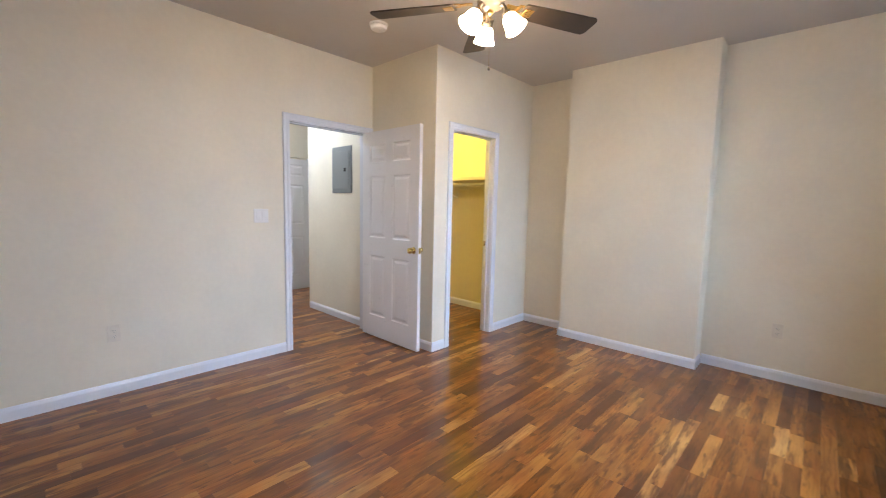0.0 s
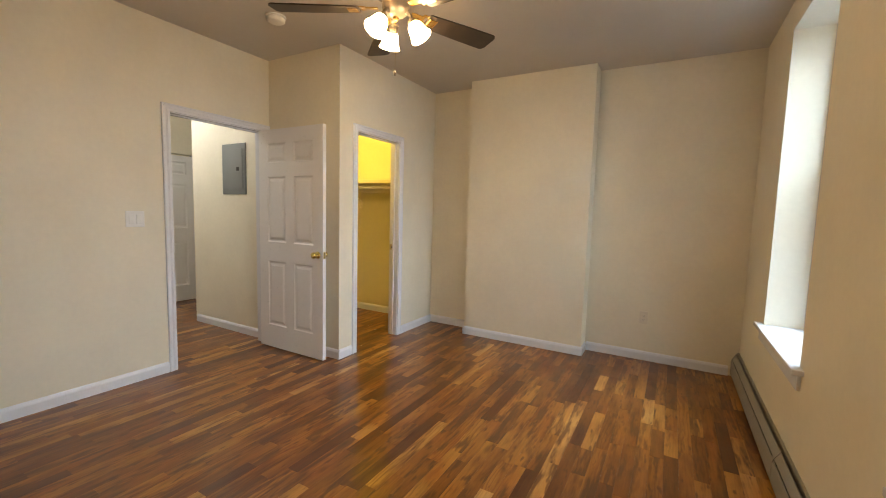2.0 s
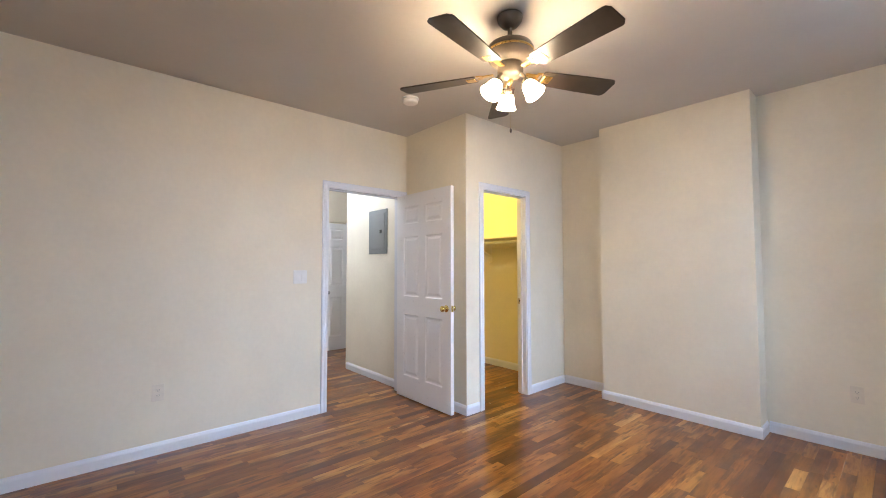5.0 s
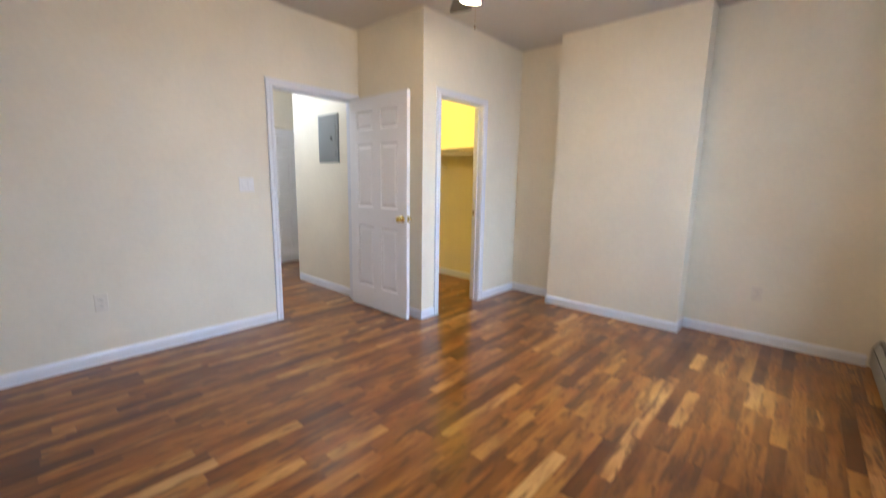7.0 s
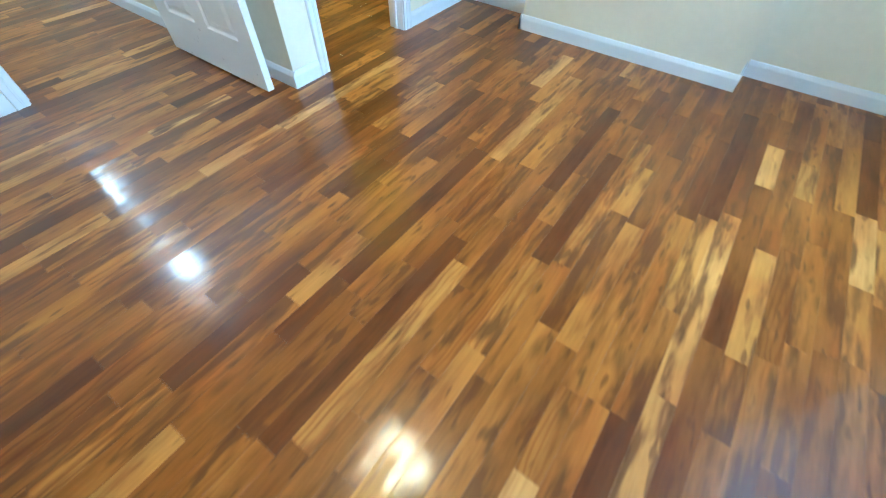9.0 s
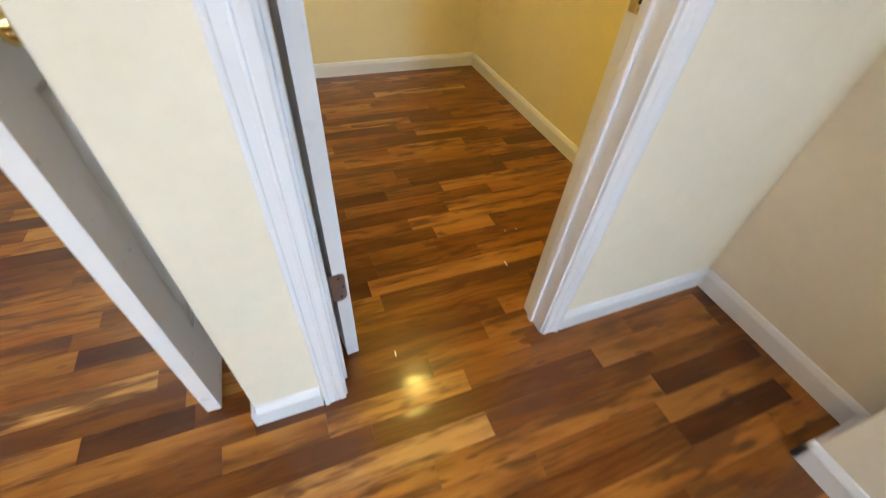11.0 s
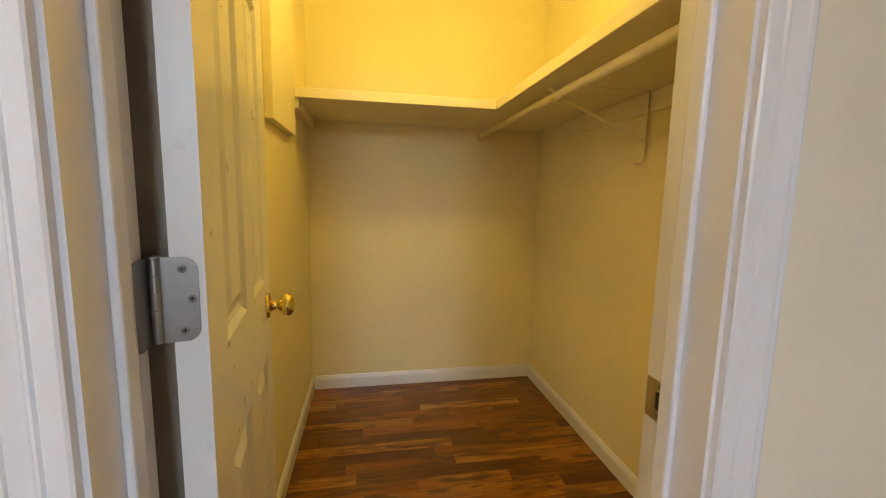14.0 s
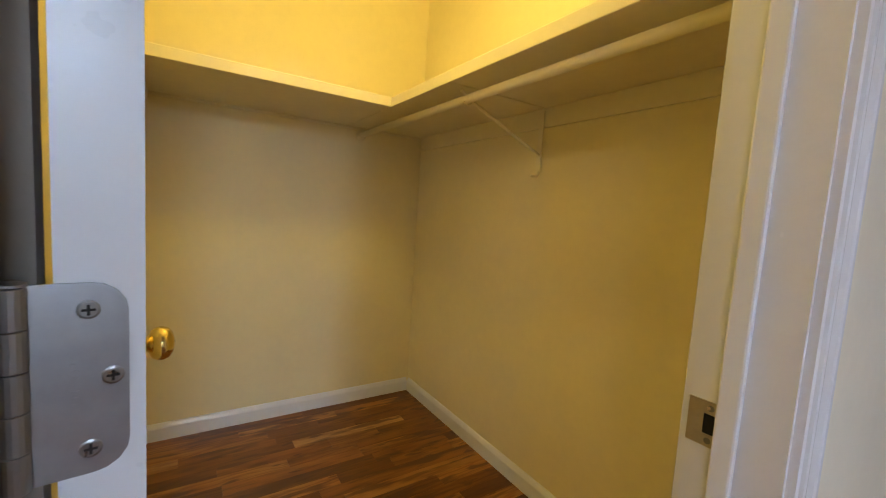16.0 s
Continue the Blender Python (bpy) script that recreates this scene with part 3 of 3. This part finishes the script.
for y in (-0.9, 0.4, 1.8, 3.3):
    run("foot", ((0.0, 0.010), (0.0, 0.045), (0.05, 0.045), (0.05, 0.010)), y - 0.01, y + 0.01, HEATER)

# ---- ceiling fan ----
fan = tagged(empty("ceiling_fan", pose(FAN[0], FAN[1], H)), "dark bronze ceiling fan with walnut blades and lit glass shades", "ceiling fan")
part("canopy", lathe([(0.072, 0.0), (0.072, -0.012), (0.066, -0.030), (0.045, -0.055), (0.022, -0.066), (0.014, -0.068)], 32), BRONZE, fan, "", True)
part("downrod", lathe([(0.013, -0.064), (0.013, -0.150)], 16), BRONZE, fan)
part("coupling", lathe([(0.020, -0.128), (0.026, -0.134), (0.026, -0.150), (0.020, -0.156)], 20), BRONZE, fan)
part("motor_housing", lathe([(0.030, -0.150), (0.085, -0.158), (0.120, -0.172), (0.132, -0.195), (0.132, -0.225), (0.118, -0.250), (0.095, -0.266), (0.070, -0.275)], 40), BRONZE, fan, "", True)
part("trim_ring", lathe([(0.1325, -0.206), (0.1345, -0.209), (0.1345, -0.216), (0.1325, -0.219)], 40), GOLD, fan, "", True)
part("switch_housing", lathe([(0.070, -0.272), (0.072, -0.290), (0.072, -0.325), (0.060, -0.345), (0.030, -0.356), (0.010, -0.360)], 32), BRONZE, fan, "", True)
part("finial", lathe([(0.012, -0.356), (0.016, -0.366), (0.010, -0.380), (0.004, -0.388)], 16), GOLD, fan, "", True)
outline = [(0.190, -0.050), (0.200, -0.056), (0.420, -0.068), (0.628, -0.074), (0.640, -0.070), (0.654, -0.050),
           (0.656, 0.050), (0.642, 0.070), (0.630, 0.074), (0.420, 0.068), (0.200, 0.056), (0.190, 0.050)]
bm = bmesh.new()
lower = [bm.verts.new((x, y, 0)) for x, y in outline]
upper = [bm.verts.new((x, y, 0.007)) for x, y in outline]
bm.faces.new(lower[::-1])
bm.faces.new(upper)
for i in range(len(outline)):
    k = (i + 1) % len(outline)
    bm.faces.new((lower[i], lower[k], upper[k], upper[i]))
first = part("blade", bm, BLADE, fan, "dark walnut fan blade")
bm = bmesh.new()
add_box(bm, (0.095, -0.016, 0.008), (0.165, 0.016, 0.013))
add_box(bm, (0.160, -0.034, 0.0072), (0.250, -0.020, 0.0115))
add_box(bm, (0.160, 0.020, 0.0072), (0.250, 0.034, 0.0115))
add_box(bm, (0.160, -0.020, 0.0072), (0.176, 0.020, 0.0115))
add_box(bm, (0.234, -0.020, 0.0072), (0.250, 0.020, 0.0115))
iron = part("blade_iron", bm, GOLD, first, "gold blade iron")
add_low = boxes(((0.200, -0.030, -0.004), (0.252, 0.030, -0.0005)))
bmesh.ops.bevel(add_low, geom=add_low.edges[:], offset=0.0014, segments=1, affect="EDGES")
medal = part("blade_medallion", add_low, GOLD, first, "gold blade iron plate")
BLADE_TURN = 65
for i in range(5):
    m = pose(0, 0, -0.330, 0, 0, BLADE_TURN + 72 * i) @ pose(0, 0, 0, -11, 0, 0)
    if i == 0:
        first.matrix_local = m
        continue
    b = first.copy()
    scene.collection.objects.link(b)
    b.matrix_local = m
    for c in (iron, medal):
        d = c.copy()
        scene.collection.objects.link(d)
        d.parent = b
for a in (20, 140, 260):
    c, s = math.cos(radians(a)), math.sin(radians(a))
    part("lamp_arm", tube([(0.045 * c, 0.045 * s, -0.335), (0.068 * c, 0.068 * s, -0.345), (0.080 * c, 0.080 * s, -0.360), (0.084 * c, 0.084 * s, -0.386)], 0.010, 10), BRONZE, fan)
    holder = part("lamp_holder", lathe([(0.014, 0.010), (0.024, 0.004), (0.026, -0.018), (0.022, -0.022)], 20), BRONZE, fan, "", True)
    tilt = pose(0.086 * c, 0.086 * s, -0.388, 0, 0, a) @ pose(0, 0, 0, 0, -34, 0)
    holder.matrix_local = tilt
    prof = [(0.026, -0.016), (0.036, -0.026), (0.042, -0.046), (0.046, -0.070), (0.053, -0.090), (0.058, -0.098), (0.055, -0.097), (0.043, -0.070), (0.038, -0.046), (0.031, -0.028), (0.022, -0.018)]
    shade = part("shade", lathe(prof, 28), SHADE, fan, "lit frosted glass bell shade", True)
    shade.matrix_local = tilt
chain = part("pull_chain", tube([(0.0, 0.0, -0.385), (0.002, 0.0, -0.50), (0.0, 0.0, -0.638)], 0.0008, 6), BRASS, fan)
part("chain_fob", lathe([(0.0015, -0.634), (0.005, -0.639), (0.0065, -0.648), (0.005, -0.657), (0.001, -0.661)], 16), BRONZE, chain, "", True)

# ---- smoke detector ----
det = tagged(empty("smoke_detector", pose(0.829, 2.036, H)), "round white plastic smoke detector on the ceiling", "smoke detector")
part("base", lathe([(0.070, 0.0), (0.070, -0.010), (0.066, -0.012)], 36), PLASTIC, det)
part("cover", lathe([(0.060, -0.012), (0.064, -0.016), (0.062, -0.034), (0.052, -0.042), (0.030, -0.045), (0.004, -0.046)], 36), PLASTIC, det, "", True)
part("test_button", lathe([(0.010, -0.045), (0.010, -0.048), (0.006, -0.049)], 16, (0.025, 0, 0)), PLASTIC, det)

# ---- switch and sockets ----
sw = tagged(empty("light_switch", pose(0.0, 1.453, 1.224)), "white double rocker light switch beside the door", "light switch")
part("wall_plate", soft_box((0.0002, -0.060, -0.058), (0.006, 0.060, 0.058), 0.0025), PLASTIC, sw)
for y in (-0.024, 0.024):
    part("rocker", soft_box((0.0045, y - 0.0165, -0.034), (0.0095, y + 0.0165, 0.034), 0.002), PLASTIC, sw)
    for z in (-0.048, 0.048):
        part("screw", lathe([(0.003, 0.0058), (0.003, 0.0064)], 10, (0, y, z), "x"), PLASTIC, sw)


def outlet(m, label):
    root = tagged(empty("wall_outlet", m), label, "outlet", "wall outlets")
    part("wall_plate", soft_box((0.0002, -0.036, -0.058), (0.006, 0.036, 0.058), 0.0025), PLATE, root)
    for z in (-0.0195, 0.0195):
        f = part("socket", soft_box((0.0048, -0.0165, z - 0.0145), (0.0072, 0.0165, z + 0.0145), 0.0012), PLATE, root)
        for y in (-0.0065, 0.0065):
            part("slot", boxes(((0.0066, y - 0.001, z - 0.004), (0.0075, y + 0.001, z + 0.005))), PANEL, f)
        part("ground_hole", lathe([(0.0022, 0.0066), (0.0022, 0.0075)], 10, (0, 0, z - 0.009), "x"), PANEL, f)
    return root


outlet(pose(0.0, 0.447, 0.428), "white duplex wall outlet above the baseboard")
outlet(pose(3.253, YN, 0.405, 0, 0, -90), "white duplex wall outlet on the far wall")

# ---- electrical panel in the hall ----
pan = tagged(empty("electrical_panel", pose(-0.553, 2.60, 1.720)), "grey enamelled breaker panel with a closed door", "electrical panel")
part("cover", soft_box((-0.195, -0.012, -0.258), (0.195, -0.0002, 0.258), 0.003), PANEL, pan)
pd = part("panel_door", soft_box((-0.150, -0.019, -0.205), (0.150, -0.0122, 0.205), 0.003), PANEL, pan)
part("latch", soft_box((0.060, -0.0235, -0.020), (0.098, -0.0185, 0.018), 0.002), BLACK, pd, "black plastic slide latch")
for x in (-0.175, 0.175):
    for z in (-0.235, 0.235):
        part("screw", lathe([(0.005, -0.0122), (0.005, -0.0142)], 12, (x, 0, z), "y"), STEEL, pan)

# ---- closet fittings ----
SZ, ST = 1.647, 0.043
BX, RY = -0.65, 3.68
shelf = tagged(empty("closet_shelf", pose(0, 0, 0)), "cream painted L-shaped wooden closet shelf on wall cleats", "shelf")
part("back_board", soft_box((-1.2318, 2.7222, SZ), (BX, RY + 0.001, SZ + ST), 0.003), SHELF, shelf)
part("side_board", soft_box((-1.2318, RY + 0.001, SZ), (0.8098, YN - 0.0002, SZ + ST), 0.003), SHELF, shelf)
part("scribe_strip", soft_box((-1.2316, 2.7224, SZ - 0.014), (-1.222, YN - 0.02, SZ - 0.0002), 0.002), SHELF, shelf)
part("cleat", soft_box((-1.213, YN - 0.012, SZ - 0.080), (0.8096, YN - 0.0003, SZ - 0.0002), 0.002), SHELF, shelf)
part("cleat", soft_box((-1.213, 2.7223, SZ - 0.045), (-0.665, 2.766, SZ - 0.0002), 0.002), SHELF, shelf)
brd = part("access_board", soft_box((-0.648, 2.7222, 1.478), (-0.22, 2.754, 2.36), 0.003), SHELF)
tagged(brd, "cream painted board fixed high on the closet wall", "board")

RODY, RODZ = 3.765, 1.606
rod = tagged(empty("clothes_rod", pose(0, 0, 0)), "cream painted round closet rod under the shelf", "clothes rod")
part("rod", tube([(-1.2315, RODY, RODZ), (0.8095, RODY, RODZ)], 0.0165, 18), SHELF, rod, "", True)
for x, s in ((-1.2318, 1), (0.8098, -1)):
    part("rod_socket", lathe([(0.030, 0.0), (0.030, s * 0.006), (0.024, s * 0.010), (0.020, s * 0.022), (0.0165, s * 0.022)], 20, (x, RODY, RODZ), "x"), SHELF, rod)

br = tagged(empty("shelf_bracket", pose(-0.178, YN, 0)), "cream painted steel shelf and rod bracket on the wall", "bracket")
part("wall_strap", soft_box((-0.013, -0.0225, 1.385), (0.013, -0.0195, SZ - 0.001), 0.001), SHELF, br)
part("foot_hook", tube([(0, -0.021, 1.390), (0, -0.020, 1.378), (0, -0.026, 1.368), (-0.004, -0.040, 1.365), (-0.010, -0.050, 1.370)], 0.006, 8), SHELF, br)
part("shelf_arm", soft_box((-0.011, -0.470, SZ - 0.004), (0.011, -0.022, SZ - 0.0004), 0.001), SHELF, br)
part("brace", tube([(0, -0.023, 1.455), (0, -0.12, 1.495), (0, -0.26, 1.552), (0, -0.375, 1.598), (0, -0.43, 1.632)], 0.0065, 10), SHELF, br)
part("rod_hook", tube([(0, -0.372, 1.600)] + [(0, RODY - YN + 0.020 * math.cos(a), RODZ + 0.020 * math.sin(a)) for a in map(radians, range(30, -151, -30))], 0.0032, 8), SHELF, br)

cl = tagged(empty("closet_light", pose(-0.06, 3.365, H)), "white pendant lampholder with a bare amber bulb", "lamp")
part("canopy", lathe([(0.058, 0.0), (0.056, -0.012), (0.030, -0.022), (0.010, -0.026)], 28), PLASTIC, cl, "", True)
part("cord", tube([(0, 0, -0.024), (0, 0, -0.236)], 0.004, 10), PLASTIC, cl)
part("holder", lathe([(0.008, -0.232), (0.020, -0.239), (0.024, -0.267), (0.020, -0.293)], 24), PLASTIC, cl, "", True)
part("bulb", lathe([(0.012, -0.289), (0.014, -0.305), (0.026, -0.323), (0.030, -0.341), (0.026, -0.359), (0.014, -0.371), (0.001, -0.374)], 24), BULB, cl, "lit amber bulb", True)
for x, y in ((-1.19, 1.96), (-3.11, 2.05)):
    hl = tagged(empty("hall_ceiling_light", pose(x, y, H)), "round cool white ceiling light in the hall", "ceiling light", "hall ceiling lights")
    part("base", lathe([(0.135, 0.0), (0.135, -0.018), (0.128, -0.020)], 36), NICKEL, hl)
    part("dome", lathe([(0.126, -0.020), (0.122, -0.045), (0.100, -0.075), (0.062, -0.094), (0.004, -0.100)], 36), DOME, hl, "lit glass dome", True)

# ---- cord left on the floor ----
cord = tagged(empty("cord", pose(0, 0, 0.0025)), "thin pale cord with green clips lying on the floor", "cord")
path = []
for i in range(46):
    a = i * 0.40
    q = 0.026 + 0.012 * math.sin(i * 0.67) + 0.006 * math.sin(i * 1.9)
    path.append((3.690 + 0.012 * math.sin(i * 0.21) + q * math.cos(a), 1.738 + 0.014 * math.cos(i * 0.17) + 1.15 * q * math.sin(a), 0.001 + 0.0016 * (i // 15)))
part("coil", tube(path, 0.0026, 6), CORD, cord)
start = path[-1]
lead = []
for i in range(25):
    s = i / 24
    x = start[0] + (3.930 - start[0]) * s
    lead.append((x, start[1] - 0.020 * s - 0.115 * s ** 3 + 0.012 * math.sin(s * 7), 0.002))
lead += [(3.934, lead[-1][1] - 0.002, 0.03), (3.936, lead[-1][1] - 0.003, 0.08), (3.937, lead[-1][1] - 0.004, 0.118)]
part("lead", tube(lead, 0.0020, 6), CORD, cord)
part("end_clip", tube([(3.722, 1.722, 0.004), (3.740, 1.706, 0.005), (3.762, 1.690, 0.004)], 0.006, 8), GREEN, cord, "green plastic clip")
e = lead[-1]
part("end_clip", tube([(e[0] - 0.001, e[1], 0.100), (e[0] - 0.006, e[1] - 0.004, 0.122), (e[0] + 0.004, e[1] - 0.006, 0.142)], 0.006, 8), GREEN, cord, "green plastic clip")

# ---- dried paint chips on the floor ----
for x, y, turn, size in ((0.597, 3.498, 2, 1.9), (0.835, 2.992, -6, 1.5), (0.434, 3.580, 15, 0.9), (0.435, 3.632, 60, 0.8)):
    bm = bmesh.new()
    rim = [(-0.008, 0.0), (-0.003, 0.0016), (0.004, 0.0012), (0.009, 0.0003), (0.003, -0.0014), (-0.004, -0.0011)]
    low = [bm.verts.new((u * size, v * size, 0.0)) for u, v in rim]
    high = [bm.verts.new((u * size * 0.85, v * size * 0.8, 0.0007)) for u, v in rim]
    bm.faces.new(low[::-1])
    bm.faces.new(high)
    for i in range(6):
        bm.faces.new((low[i], low[(i + 1) % 6], high[(i + 1) % 6], high[i]))
    chip = part("paint_chip", bm, TRIM)
    chip.matrix_world = pose(x, y, 0.0002, 0, 0, turn)
    tagged(chip, "small dried white paint chip on the wooden floor", "paint chip", "paint chips on the floor")

# ---- floor boards ----
PW, GAP, TOP = 0.0702, 0.0003, 0.007
LENGTHS = (0.26, 0.33, 0.41, 0.50, 0.60, 0.72, 0.86, 1.02)


def board_mesh(length):
    w, c, d = PW - GAP, 0.0003, 0.0002
    bm = bmesh.new()
    base = [bm.verts.new(p) for p in ((0, 0, 0), (w, 0, 0), (w, length, 0), (0, length, 0))]
    rim = [bm.verts.new(p) for p in ((0, 0, TOP - d), (w, 0, TOP - d), (w, length, TOP - d), (0, length, TOP - d))]
    top = [bm.verts.new(p) for p in ((c, c, TOP), (w - c, c, TOP), (w - c, length - c, TOP), (c, length - c, TOP))]
    for a, b in ((base, rim), (rim, top)):
        for i in range(4):
            bm.faces.new((a[i], a[(i + 1) % 4], b[(i + 1) % 4], b[i]))
    bm.faces.new(top)
    me = bpy.data.meshes.new("board")
    bm.to_mesh(me)
    bm.free()
    me.materials.append(PLANK)
    return me


shared = {q: board_mesh(q - GAP) for q in LENGTHS}
verts, faces = [], []


def joined_board(x, y, length):
    w, c, d, q = PW - GAP, 0.0003, 0.0002, length - GAP
    k = len(verts)
    z = -0.007
    verts.extend([(x, y, z), (x + w, y, z), (x + w, y + q, z), (x, y + q, z)])
    verts.extend([(x, y, z + TOP - d), (x + w, y, z + TOP - d), (x + w, y + q, z + TOP - d), (x, y + q, z + TOP - d)])
    verts.extend([(x + c, y + c, z + TOP), (x + w - c, y + c, z + TOP), (x + w - c, y + q - c, z + TOP), (x + c, y + q - c, z + TOP)])
    for a in (0, 4):
        for i in range(4):
            j = (i + 1) % 4
            faces.append((k + a + i, k + a + j, k + a + 4 + j, k + a + 4 + i))
    faces.append((k + 8, k + 9, k + 10, k + 11))


rng = random.Random(11)
count = 0
x = HALL_W
while x < XE + 0.02:
    y0 = YS if x > -0.12 else HALL_S
    y1 = YN + 0.02
    y = y0
    last = rng.choice(LENGTHS)
    first_len = rng.uniform(0.12, 0.8)
    joined_board(x, y, first_len)
    y += first_len
    while y < y1 - 1e-6:
        q = rng.choice(LENGTHS[:7])
        whole = y + q <= y1
        if not whole:
            q = y1 - y
        near = whole and 1.05 < x < 3.62 and 0.55 < y and y + q < 3.95
        if near and count < 300:
            ob = new("board", shared[q])
            ob.parent = floor
            ob.location = (x, y, -0.007)
            count += 1
        else:
            joined_board(x, y, q)
        y += q
    x += PW
me = bpy.data.meshes.new("board_field")
me.from_pydata(verts, [], faces)
me.materials.append(PLANK)
rest = new("board_field", me)
rest.parent = floor
tagged(rest, kind="stuff")
